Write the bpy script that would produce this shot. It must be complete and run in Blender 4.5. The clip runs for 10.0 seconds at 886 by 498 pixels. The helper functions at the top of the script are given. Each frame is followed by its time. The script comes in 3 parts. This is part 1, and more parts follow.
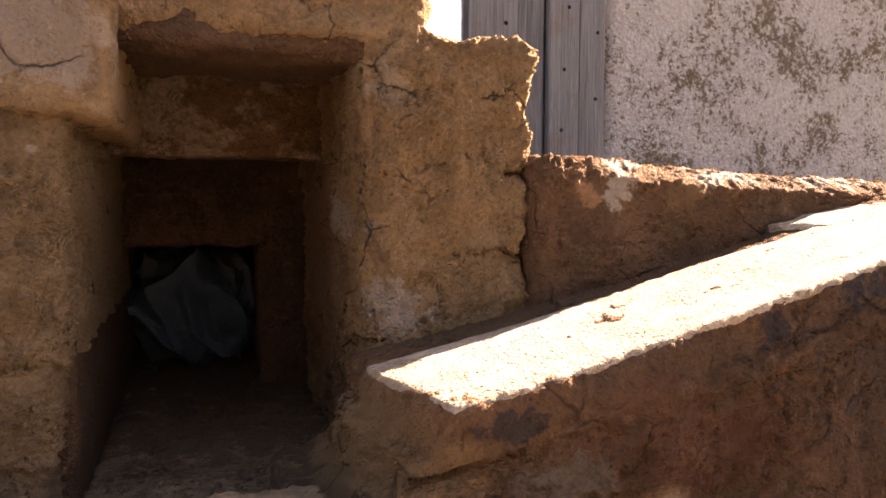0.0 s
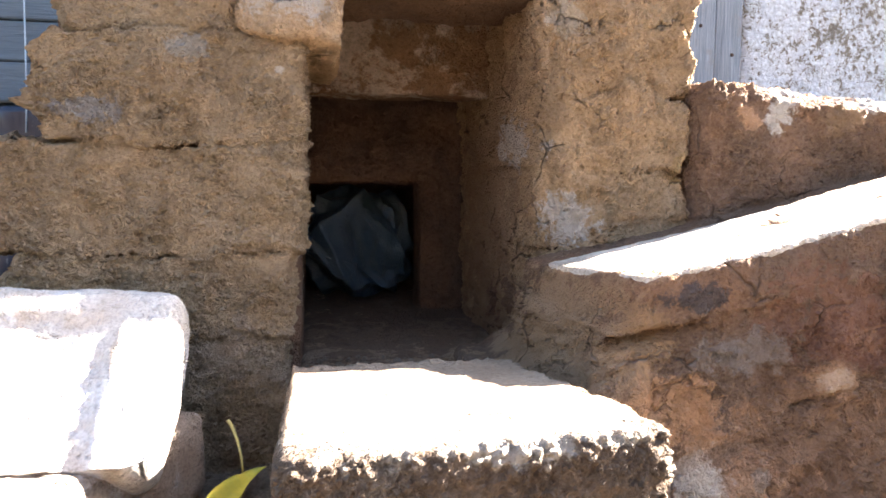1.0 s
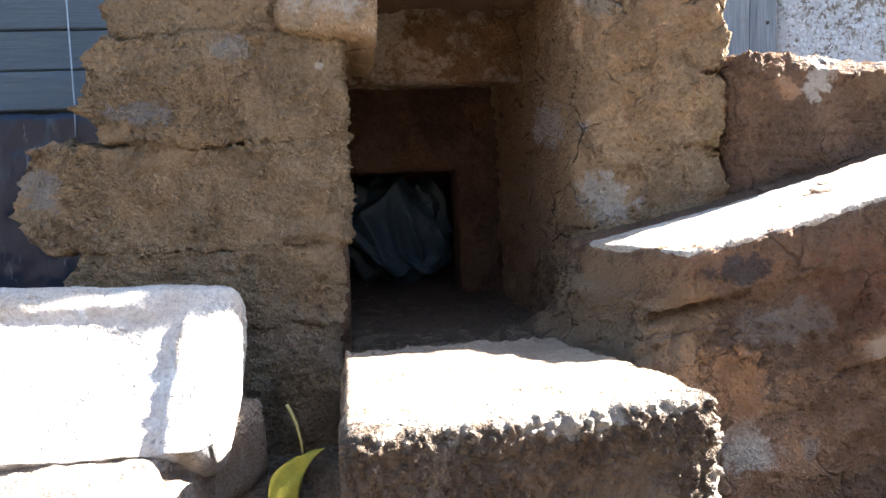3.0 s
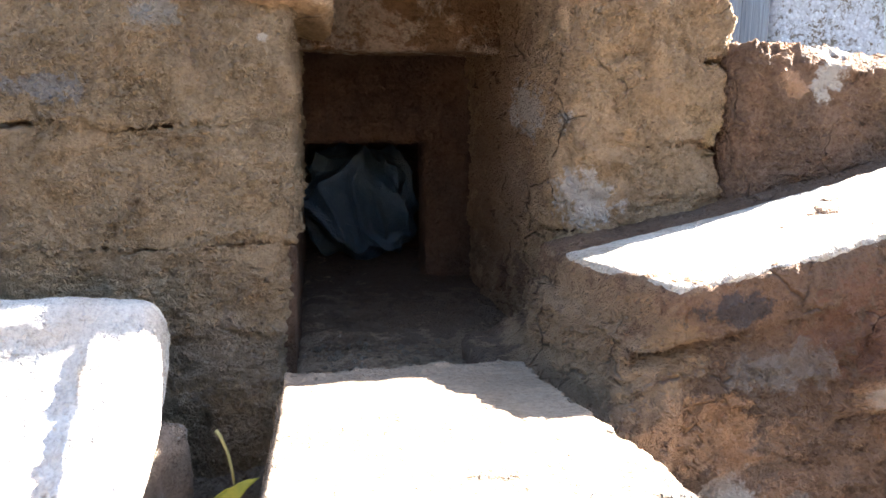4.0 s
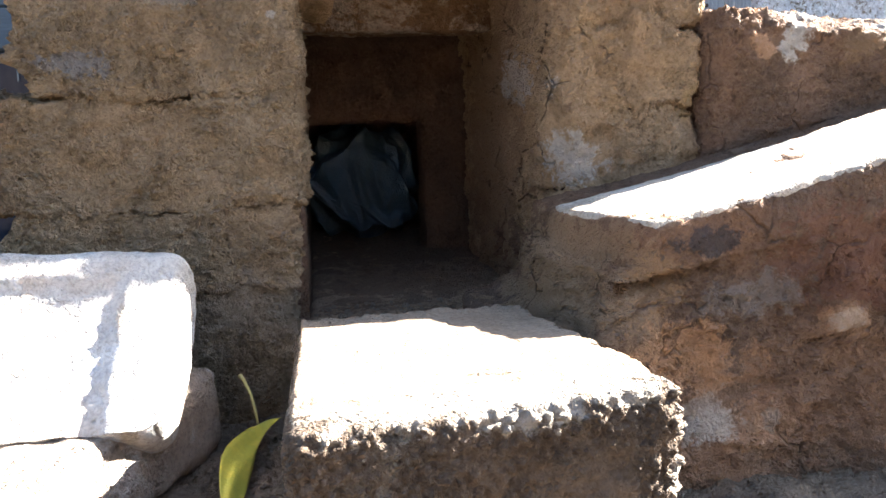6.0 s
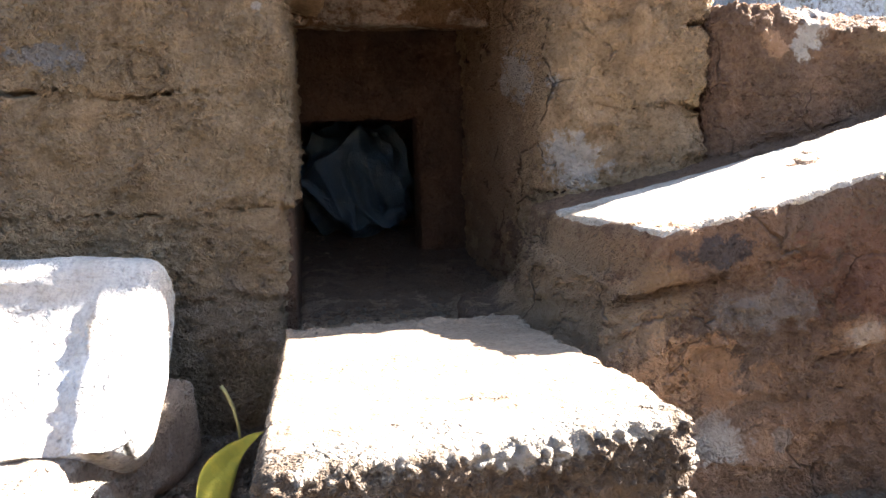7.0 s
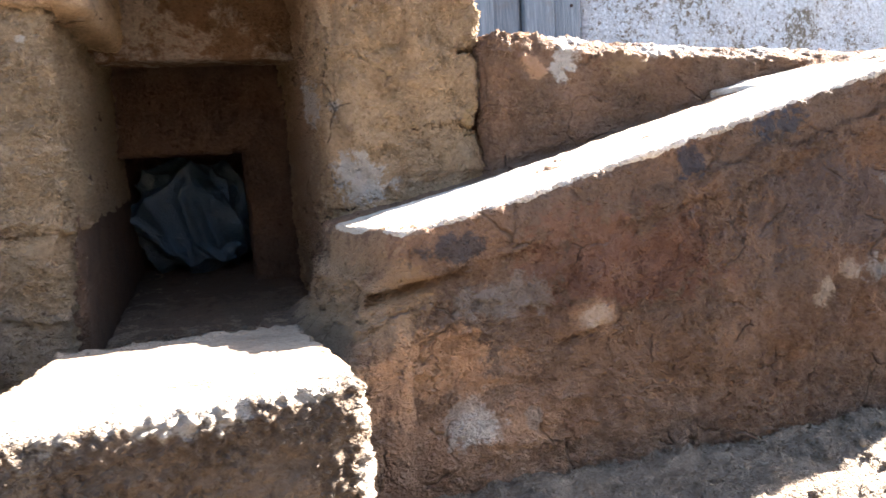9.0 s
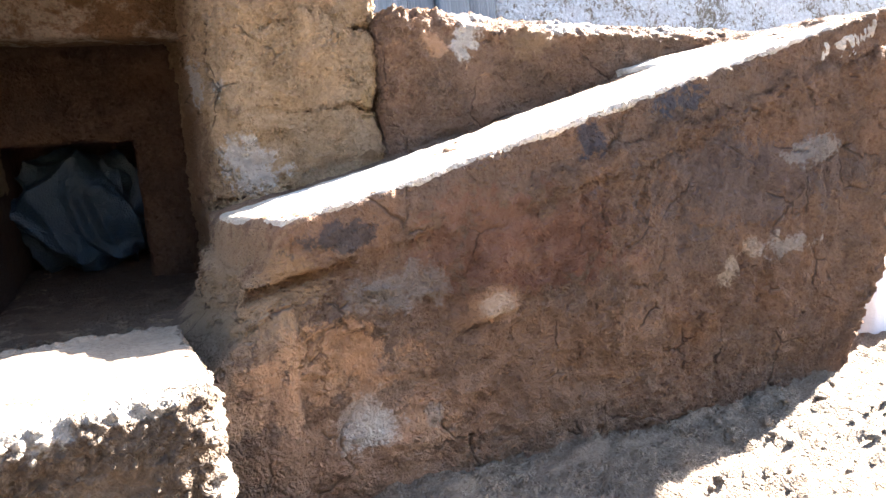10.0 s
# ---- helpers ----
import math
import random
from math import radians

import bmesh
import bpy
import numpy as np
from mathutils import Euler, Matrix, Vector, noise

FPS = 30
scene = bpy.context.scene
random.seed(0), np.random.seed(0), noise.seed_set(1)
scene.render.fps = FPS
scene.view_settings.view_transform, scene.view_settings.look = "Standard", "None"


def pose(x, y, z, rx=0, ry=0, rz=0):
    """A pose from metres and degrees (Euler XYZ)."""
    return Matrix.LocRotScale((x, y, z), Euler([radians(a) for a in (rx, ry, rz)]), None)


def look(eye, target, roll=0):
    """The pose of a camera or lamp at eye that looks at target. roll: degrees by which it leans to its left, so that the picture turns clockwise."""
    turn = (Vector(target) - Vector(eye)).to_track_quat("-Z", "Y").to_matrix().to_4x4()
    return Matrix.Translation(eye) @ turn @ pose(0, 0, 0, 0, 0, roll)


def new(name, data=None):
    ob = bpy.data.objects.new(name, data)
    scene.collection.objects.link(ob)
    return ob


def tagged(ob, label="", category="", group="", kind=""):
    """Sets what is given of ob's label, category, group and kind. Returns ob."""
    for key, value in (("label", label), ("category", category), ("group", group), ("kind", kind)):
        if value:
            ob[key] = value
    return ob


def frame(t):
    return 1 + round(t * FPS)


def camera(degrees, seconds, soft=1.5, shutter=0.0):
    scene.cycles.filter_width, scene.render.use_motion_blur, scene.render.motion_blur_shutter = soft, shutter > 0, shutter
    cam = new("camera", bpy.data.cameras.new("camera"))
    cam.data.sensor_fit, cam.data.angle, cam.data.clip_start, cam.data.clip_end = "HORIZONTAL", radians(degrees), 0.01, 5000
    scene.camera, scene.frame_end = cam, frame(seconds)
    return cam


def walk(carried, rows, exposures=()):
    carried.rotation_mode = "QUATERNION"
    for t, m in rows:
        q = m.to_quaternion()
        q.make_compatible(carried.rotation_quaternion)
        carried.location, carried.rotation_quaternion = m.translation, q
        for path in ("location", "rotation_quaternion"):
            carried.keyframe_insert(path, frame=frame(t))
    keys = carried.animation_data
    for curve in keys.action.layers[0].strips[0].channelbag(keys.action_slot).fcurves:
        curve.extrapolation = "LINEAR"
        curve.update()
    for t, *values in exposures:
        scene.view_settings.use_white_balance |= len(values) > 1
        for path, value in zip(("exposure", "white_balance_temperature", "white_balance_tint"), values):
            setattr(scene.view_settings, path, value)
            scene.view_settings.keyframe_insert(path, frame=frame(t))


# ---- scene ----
cam = camera(64.5, 10.0, shutter=0.15)
PATH = [
    (0, (0.008, 0.009, 0.336), (0.66, 1.895, 0.205), 0.2),
    (0.5, (-0.034, -0.007, 0.313), (0.484, 1.917, 0.146), 0.6),
    (1, (-0.08, -0.051, 0.275), (0.294, 1.906, 0.097), 0.4),
    (1.5, (-0.093, -0.078, 0.256), (0.216, 1.89, 0.083), 0.0),
    (2, (-0.092, -0.052, 0.245), (0.17, 1.917, 0.011), -0.3),
    (2.5, (-0.088, -0.067, 0.251), (0.119, 1.913, 0.069), -1.9),
    (2.7, (-0.088, -0.073, 0.257), (0.158, 1.904, 0.078), -2.5),
    (3.8, (-0.085, 0.001, 0.325), (0.245, 1.934, -0.067), -0.5),
    (4, (-0.067, 0.014, 0.317), (0.282, 1.947, -0.06), 0.2),
    (4.5, (-0.053, 0.0, 0.295), (0.306, 1.938, -0.043), -1.0),
    (5, (-0.054, -0.058, 0.282), (0.334, 1.874, -0.062), -1.6),
    (5.5, (-0.067, -0.067, 0.282), (0.294, 1.867, -0.077), -2.1),
    (5.7, (-0.077, -0.058, 0.288), (0.271, 1.876, -0.081), -1.8),
    (7, (-0.067, -0.01, 0.293), (0.283, 1.919, -0.101), -1.1),
    (7.5, (-0.066, -0.015, 0.294), (0.244, 1.925, -0.079), -1.6),
    (8, (-0.048, -0.046, 0.287), (0.295, 1.897, -0.042), -1.8),
    (8.5, (-0.007, -0.069, 0.275), (0.444, 1.857, -0.023), -2.8),
    (9, (0.027, -0.074, 0.27), (0.64, 1.808, -0.017), -3.2),
    (9.5, (0.072, -0.06, 0.262), (0.844, 1.753, -0.077), -3.8),
    (10, (0.067, -0.052, 0.262), (0.852, 1.757, -0.067), -3.9),
]

EXPOSURES = [(0.0, 3.15, 10000, 34), (0.3, 3.42, 9700, 29), (0.5, 3.98, 8500, 22), (0.6, 4.15, 7800, 18), (1.0, 4.5, 6700, 15),
             (2.5, 3.8, 6100, 10), (3.8, 4.15, 6200, 11), (4.0, 4.25, 6200, 11), (4.5, 4.4, 6200, 11), (5.5, 4.09, 6200, 10),
             (7.5, 3.9, 6300, 12), (8.5, 4.05, 6300, 12), (10.0, 4.44, 6200, 12)]
walk(cam, [(t, look(eye, target, roll)) for t, eye, target, roll in PATH], EXPOSURES)

# ---------------------------------------------------------------- light
SUN_TURN, SUN_HIGH = 14.0, 30.0
to_sun = Vector((math.cos(radians(SUN_TURN)) * math.cos(radians(SUN_HIGH)),
                 math.sin(radians(SUN_TURN)) * math.cos(radians(SUN_HIGH)), math.sin(radians(SUN_HIGH))))
world = bpy.data.worlds.new("daylight")
scene.world = world
world.use_nodes = True
wt = world.node_tree
sky = wt.nodes.new("ShaderNodeTexSky")
sky.sky_type, sky.sun_disc = "NISHITA", False
sky.sun_elevation, sky.sun_rotation = radians(SUN_HIGH), radians(90 - SUN_TURN)
wt.links.new(sky.outputs[0], wt.nodes["Background"].inputs[0])
wt.nodes["Background"].inputs[1].default_value = 0.046
lamp = bpy.data.lights.new("sun", "SUN")
lamp.energy, lamp.angle, lamp.color = 5.0, radians(0.53), (1.0, 0.95, 0.87)
sun = new("sun", lamp)
sun.rotation_euler = to_sun.to_track_quat("Z", "Y").to_euler()


# ---------------------------------------------------------------- materials
def mat(name, rough=0.95, metal=0.0, spec=0.25):
    m = bpy.data.materials.new(name)
    m.use_nodes = True
    b = m.node_tree.nodes["Principled BSDF"]
    b.inputs["Roughness"].default_value, b.inputs["Metallic"].default_value = rough, metal
    b.inputs["Specular IOR Level"].default_value = spec
    return m, m.node_tree, b


def node(t, kind, **sets):
    n = t.nodes.new(kind)
    for k, v in sets.items():
        if k in n.inputs:
            n.inputs[k].default_value = v
    return n


def place(t, stretch=(1, 1, 1), own=False):
    """Metres of the world (or of the thing), stretched."""
    if own:
        c = t.nodes.new("ShaderNodeTexCoord").outputs["Object"]
    else:
        c = t.nodes.new("ShaderNodeNewGeometry").outputs["Position"]
    m = t.nodes.new("ShaderNodeMapping")
    m.inputs["Scale"].default_value = stretch
    t.links.new(c, m.inputs["Vector"])
    return m.outputs[0]


def grain(t, co, scale, detail=4.0, rough=0.6, warp=0.0):
    n = node(t, "ShaderNodeTexNoise", Scale=scale, Detail=detail, Roughness=rough, Distortion=warp)
    t.links.new(co, n.inputs["Vector"])
    return n.outputs["Fac"]


def ramp(t, fac, stops):
    r = t.nodes.new("ShaderNodeValToRGB")
    e = r.color_ramp.elements
    while len(e) < len(stops):
        e.new(0.5)
    for el, (at, c) in zip(e, stops):
        el.position = at
        el.color = (*c, 1) if len(c) == 3 else (c[0], c[0], c[0], 1)
    t.links.new(fac, r.inputs[0])
    return r.outputs[0]


def mix(t, fac, a, b, how="MIX"):
    m = t.nodes.new("ShaderNodeMix")
    m.data_type, m.blend_type = "RGBA", how
    for s, v in ((m.inputs[0], fac), (m.inputs[6], a), (m.inputs[7], b)):
        if hasattr(v, "is_linked"):
            t.links.new(v, s)
        elif isinstance(v, tuple):
            s.default_value = (*v, 1)
        else:
            s.default_value = v
    return m.outputs[2]


def maths(t, how, a, b=0.0):
    m = t.nodes.new("ShaderNodeMath")
    m.operation = how
    for s, v in ((m.inputs[0], a), (m.inputs[1], b)):
        if hasattr(v, "is_linked"):
            t.links.new(v, s)
        else:
            s.default_value = v
    return m.outputs[0]


def bump(t, bsdf, height, depth, strength=1.0):
    b = node(t, "ShaderNodeBump", Strength=strength, Distance=depth)
    t.links.new(height, b.inputs["Height"])
    t.links.new(b.outputs[0], bsdf.inputs["Normal"])


def spot(t, at, size, wobble=0.5):
    """A ragged patch about a place, for stains and painted light: 1 inside, 0 outside."""
    co = t.nodes.new("ShaderNodeNewGeometry").outputs["Position"]
    m = t.nodes.new("ShaderNodeMapping")
    m.inputs["Location"].default_value = [-a / s for a, s in zip(at, size)]
    m.inputs["Scale"].default_value = [1 / s for s in size]
    t.links.new(co, m.inputs["Vector"])
    d = t.nodes.new("ShaderNodeVectorMath")
    d.operation = "LENGTH"
    t.links.new(m.outputs[0], d.inputs[0])
    e = maths(t, "ADD", d.outputs["Value"], maths(t, "MULTIPLY", maths(t, "SUBTRACT", grain(t, co, 34, 3, 0.6, 0.9), 0.5), 4.5 * wobble))
    e = maths(t, "ADD", e, maths(t, "MULTIPLY", maths(t, "SUBTRACT", grain(t, co, 170, 6, 0.8), 0.5), 1.6))
    return ramp(t, e, [(0.62, (1,)), (0.9, (0,))])


def mud(name, base, warm, dark, pale, pale_from=0.62, relief=0.0016, pits=1.0, shift=0.0, spots=(), cracks=0.0, grit=1.0):
    """Dried earth plaster: patches of warmer clay, damp stains, worn pale lime, straw crumbs that stand proud, and pits."""
    m, t, b = mat(name, 0.96, 0, 0.15)
    co = place(t)
    sh = t.nodes.new("ShaderNodeVectorMath")
    sh.inputs[1].default_value = (shift, shift * 0.7, -shift)
    t.links.new(co, sh.inputs[0])
    co = sh.outputs[0]
    c = mix(t, ramp(t, grain(t, co, 9, 3), [(0.38, (0,)), (0.66, (1,))]), base, warm)
    c = mix(t, maths(t, "MULTIPLY", ramp(t, grain(t, co, 17, 5, 0.65, 0.6), [(0.52, (0,)), (0.68, (1,))]), 0.42), c, dark)
    c = mix(t, maths(t, "MULTIPLY", ramp(t, grain(t, co, 13, 7, 0.75, 0.3), [(pale_from, (0,)), (pale_from + 0.07, (1,))]), 0.7), c, pale)
    c = mix(t, 0.7, c, ramp(t, grain(t, co, 260, 5, 0.7), [(0.28, (0.5, 0.47, 0.45)), (0.5, (0.95, 0.95, 0.95)), (0.72, (1.2, 1.19, 1.17))]), "MULTIPLY")
    c = mix(t, 0.24, c, ramp(t, grain(t, co, 46, 5, 0.7, 1.0), [(0.32, (0.6, 0.56, 0.53)), (0.6, (1.1, 1.1, 1.1))]), "MULTIPLY")
    # where the surface is crumbly and where it was wiped smooth
    rough_part = ramp(t, grain(t, co, 26, 4, 0.6, 0.4), [(0.42, (0.12,)), (0.58, (1,))])
    wob = t.nodes.new("ShaderNodeVectorMath")
    nz = node(t, "ShaderNodeTexNoise", Scale=120.0, Detail=3.0)
    t.links.new(co, nz.inputs["Vector"])
    sc = t.nodes.new("ShaderNodeVectorMath")
    sc.operation = "SCALE"
    sc.inputs["Scale"].default_value = 0.008
    t.links.new(nz.outputs["Color"], sc.inputs[0])
    t.links.new(co, wob.inputs[0])
    t.links.new(sc.outputs[0], wob.inputs[1])
    v = node(t, "ShaderNodeTexVoronoi", Scale=185.0, Randomness=1.0)
    t.links.new(wob.outputs[0], v.inputs["Vector"])
    straw = maths(t, "MULTIPLY", ramp(t, v.outputs["Distance"], [(0.20, (1,)), (0.36, (0,))]), rough_part)
    v2 = node(t, "ShaderNodeTexVoronoi", Scale=120.0, Randomness=1.0)
    t.links.new(wob.outputs[0], v2.inputs["Vector"])
    few = ramp(t, grain(t, co, 37, 3), [(0.53, (0,)), (0.64, (1,))])
    pitted = maths(t, "MULTIPLY", ramp(t, v2.outputs["Distance"], [(0.05, (1,)), (0.24, (0,))]), few)
    c = mix(t, maths(t, "MULTIPLY", pitted, 0.5), c, (0.05, 0.035, 0.025))
    for at, size, colour, *ragged in spots:
        c = mix(t, maths(t, "MULTIPLY", spot(t, at, size, *ragged), 0.75), c, colour)
    h = maths(t, "ADD", maths(t, "MULTIPLY", grain(t, co, 75, 6, 0.68, 0.8), 0.55), maths(t, "MULTIPLY", grain(t, co, 420, 4, 0.65), 0.3))
    h = maths(t, "ADD", h, maths(t, "MULTIPLY", straw, 0.62 * grit))
    fold = maths(t, "ABSOLUTE", maths(t, "SUBTRACT", grain(t, wob.outputs[0], 170, 3, 0.55, 0.6), 0.5))
    h = maths(t, "SUBTRACT", h, maths(t, "MULTIPLY", maths(t, "MULTIPLY", fold, rough_part), 1.9 * grit))
    h = maths(t, "SUBTRACT", h, maths(t, "MULTIPLY", pitted, 0.6 * pits))
    if cracks:
        w2 = t.nodes.new("ShaderNodeVectorMath")
        n2 = node(t, "ShaderNodeTexNoise", Scale=45.0, Detail=5.0)
        t.links.new(co, n2.inputs["Vector"])
        s2 = t.nodes.new("ShaderNodeVectorMath")
        s2.operation = "SCALE"
        s2.inputs["Scale"].default_value = 0.02
        t.links.new(n2.outputs["Color"], s2.inputs[0])
        t.links.new(co, w2.inputs[0])
        t.links.new(s2.outputs[0], w2.inputs[1])
        vc = node(t, "ShaderNodeTexVoronoi", Scale=19.0)
        vc.feature = "DISTANCE_TO_EDGE"
        t.links.new(w2.outputs[0], vc.inputs["Vector"])
        line = ramp(t, vc.outputs["Distance"], [(0.0, (1,)), (0.03, (0,))])
        line = maths(t, "MULTIPLY", line, ramp(t, grain(t, co, 19, 4), [(0.50, (0,)), (0.60, (1,))]))
        c = mix(t, maths(t, "MULTIPLY", line, 0.8 * cracks), c, (0.03, 0.02, 0.014))
        h = maths(t, "SUBTRACT", h, maths(t, "MULTIPLY", line, 1.2 * cracks))
    t.links.new(c, b.inputs["Base Color"])
    bump(t, b, h, relief * 12.5)
    return m


LIME_SUN, GREY = (0.66, 0.61, 0.55), (0.26, 0.25, 0.245)
M_LEFT = mud("mud_plaster", (0.362, 0.268, 0.170), (0.390, 0.272, 0.164), (0.305, 0.224, 0.146), (0.395, 0.350, 0.282), 0.70, 0.0034, shift=0.4,
             spots=[((-0.252, 0.565, 0.335), (0.028, 0.05, 0.014), GREY), ((-0.175, 0.575, 0.388), (0.022, 0.05, 0.014), (0.35, 0.32, 0.28)),
                    ((-0.104, 0.58, 0.374), (0.006, 0.03, 0.006), LIME_SUN), ((-0.335, 0.56, 0.275), (0.02, 0.05, 0.02), (0.3, 0.28, 0.26)),
                    ((-0.135, 0.58, 0.125), (0.09, 0.06, 0.04), (0.30, 0.23, 0.165))])
M_PILLAR = mud("mud_daub", (0.515, 0.364, 0.225), (0.496, 0.330, 0.188), (0.376, 0.260, 0.160), (0.611, 0.536, 0.430), 0.64, 0.0036, shift=3.1, cracks=1.0,
               # the first spot makes the side facing the firebox darker and redder
               spots=[((0.14, 0.80, 0.25), (0.035, 0.19, 0.35), (0.31, 0.195, 0.12)), ((0.168, 0.60, 0.246), (0.034, 0.04, 0.030), LIME_SUN), ((0.150, 0.615, 0.312), (0.012, 0.03, 0.014), LIME_SUN),
                      ((0.145, 0.685, 0.322), (0.05, 0.055, 0.036), (0.56, 0.50, 0.44)), ((0.283, 0.60, 0.296), (0.012, 0.03, 0.02), (0.52, 0.36, 0.19)),
                      ((0.165, 0.60, 0.435), (0.022, 0.04, 0.03), (0.55, 0.47, 0.37)), ((-0.092, 0.57, 0.452), (0.06, 0.06, 0.042), (0.58, 0.52, 0.45)),
                      ((0.15, 0.74, 0.325), (0.03, 0.025, 0.028), LIME_SUN)])
ORANGE = (0.62, 0.37, 0.22)
# broad lighter spots low down and by the firebox paint in bounced light
M_BENCH = mud("red_earth_plaster", (0.245, 0.160, 0.110), (0.31, 0.175, 0.105), (0.165, 0.115, 0.086), (0.37, 0.315, 0.265), 0.71, 0.0040, shift=7.7, cracks=0.7,
              # four pale spots at x 0.40 to 0.86 paint the upper course's sunlit edge
              spots=[((0.26, 0.39, 0.05), (0.24, 0.09, 0.09), (0.34, 0.222, 0.15)), ((0.12, 0.46, 0.15), (0.07, 0.16, 0.10), (0.44, 0.29, 0.175)), ((0.40, 0.577, 0.378), (0.03, 0.07, 0.016), LIME_SUN), ((0.52, 0.577, 0.372), (0.07, 0.07, 0.018), LIME_SUN), ((0.68, 0.577, 0.366), (0.10, 0.07, 0.014), LIME_SUN), ((0.86, 0.577, 0.36), (0.10, 0.07, 0.014), LIME_SUN),
                     ((0.21, 0.39, 0.045), (0.14, 0.06, 0.05), (0.42, 0.25, 0.155)), ((0.11, 0.50, 0.13), (0.05, 0.14, 0.09), (0.44, 0.29, 0.175)), ((0.165, 0.39, 0.10), (0.075, 0.09, 0.035), ORANGE), ((0.155, 0.40, 0.17), (0.03, 0.12, 0.03), (0.36, 0.22, 0.12)), ((0.33, 0.39, 0.175), (0.11, 0.05, 0.05), (0.27, 0.135, 0.085)), ((0.40, 0.39, 0.08), (0.08, 0.05, 0.03), (0.34, 0.20, 0.12)), ((0.55, 0.39, 0.20), (0.16, 0.05, 0.05), (0.19, 0.14, 0.12)), ((0.380, 0.577, 0.355), (0.02, 0.04, 0.024), (0.68, 0.64, 0.58)),
                     ((0.300, 0.387, 0.134), (0.026, 0.05, 0.021), (0.56, 0.34, 0.20), 0.15), ((0.33, 0.385, 0.165), (0.022, 0.04, 0.013), (0.45, 0.27, 0.16)),
                     ((0.235, 0.385, 0.06), (0.05, 0.05, 0.026), ORANGE),
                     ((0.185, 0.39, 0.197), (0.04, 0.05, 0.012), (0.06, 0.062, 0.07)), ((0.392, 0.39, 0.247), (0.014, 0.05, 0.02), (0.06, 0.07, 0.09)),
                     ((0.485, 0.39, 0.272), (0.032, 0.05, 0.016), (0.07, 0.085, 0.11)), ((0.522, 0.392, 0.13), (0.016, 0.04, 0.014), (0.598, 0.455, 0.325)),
                     ((0.553, 0.392, 0.146), (0.014, 0.04, 0.012), (0.572, 0.429, 0.312)), ((0.60, 0.392, 0.142), (0.04, 0.05, 0.014), (0.546, 0.468, 0.403)),
                     ((0.63, 0.392, 0.225), (0.04, 0.05, 0.016), (0.4, 0.36, 0.33)), ((0.33, 0.392, 0.09), (0.12, 0.05, 0.05), (0.32, 0.185, 0.11)),
                     ((0.22, 0.39, 0.155), (0.05, 0.05, 0.02), (0.32, 0.26, 0.215)), ((0.345, 0.577, 0.345), (0.016, 0.04, 0.014), ORANGE),
                     ((0.45, 0.577, 0.345), (0.03, 0.04, 0.02), (0.38, 0.25, 0.15)),
                     ((0.17, 0.39, 0.115), (0.055, 0.06, 0.035), (0.66, 0.37, 0.20)), ((0.34, 0.39, 0.165), (0.07, 0.05, 0.03), (0.25, 0.12, 0.075)), ((0.299, 0.387, 0.134), (0.016, 0.05, 0.013), (0.66, 0.50, 0.37), 0.15), ((0.195, 0.385, 0.066), (0.036, 0.05, 0.022), (0.56, 0.47, 0.39)), ((0.204, 0.385, 0.060), (0.032, 0.05, 0.016), (0.70, 0.62, 0.53), 0.3), ((0.245, 0.385, 0.060), (0.008, 0.05, 0.012), (0.60, 0.46, 0.36))])
# bench earth painted pale for sun; grey spot is shade on slab's front
M_LEDGE_SUN = mud("sunlit_ledge_earth", (0.62, 0.54, 0.45), (0.60, 0.50, 0.39), (0.36, 0.28, 0.21), (0.552, 0.476, 0.400), 0.6, 0.0008, shift=1.3,
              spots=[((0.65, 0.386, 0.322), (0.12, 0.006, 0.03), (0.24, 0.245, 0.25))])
# sooty firebox earth, dark mortar in the cores, painted shade on the beam
M_SOOT_SHADE = mud("sooty_shaded_earth", (0.138, 0.087, 0.060), (0.166, 0.098, 0.061), (0.070, 0.050, 0.039), (0.26, 0.20, 0.165), 0.66, 0.0014, shift=5.2)
# base darkened for the shade under the beam; pale patches are worn limewash
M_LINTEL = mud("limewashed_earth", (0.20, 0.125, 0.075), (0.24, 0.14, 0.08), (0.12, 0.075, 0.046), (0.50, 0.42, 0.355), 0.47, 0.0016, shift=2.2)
# two spots make the hearth floor darker towards its back
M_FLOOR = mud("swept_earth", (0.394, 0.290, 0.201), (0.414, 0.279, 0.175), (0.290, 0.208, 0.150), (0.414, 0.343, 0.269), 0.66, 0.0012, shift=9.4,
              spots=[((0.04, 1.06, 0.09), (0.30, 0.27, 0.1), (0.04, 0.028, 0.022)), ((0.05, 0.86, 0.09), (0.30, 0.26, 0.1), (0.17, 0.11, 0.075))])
# lighter copy of the block's earth, painted for its sunlit top
M_BLOCK_SUN = mud("sunlit_block_earth", (0.31, 0.228, 0.158), (0.31, 0.218, 0.145), (0.25, 0.18, 0.122), (0.42, 0.36, 0.29), 0.62, 0.0005, shift=2.9, pits=0.4, grit=0.3)
M_GROUND = mud("loose_earth", (0.314, 0.248, 0.183), (0.314, 0.232, 0.164), (0.202, 0.157, 0.119), (0.314, 0.262, 0.210), 0.62, 0.0025, shift=4.4)
M_BRICK = mud("worn_pale_brick", (0.60, 0.555, 0.50), (0.56, 0.47, 0.385), (0.44, 0.385, 0.33), (0.68, 0.66, 0.63), 0.52, 0.0009, shift=6.1, grit=0.3, pits=0.5,
              # thin brown spots paint the shade along the frog's rims
              spots=[((-0.212, 0.436, 0.155), (0.0035, 0.03, 0.022), (0.46, 0.37, 0.29)), ((-0.30, 0.42, 0.172), (0.02, 0.02, 0.005), (0.28, 0.21, 0.15))])
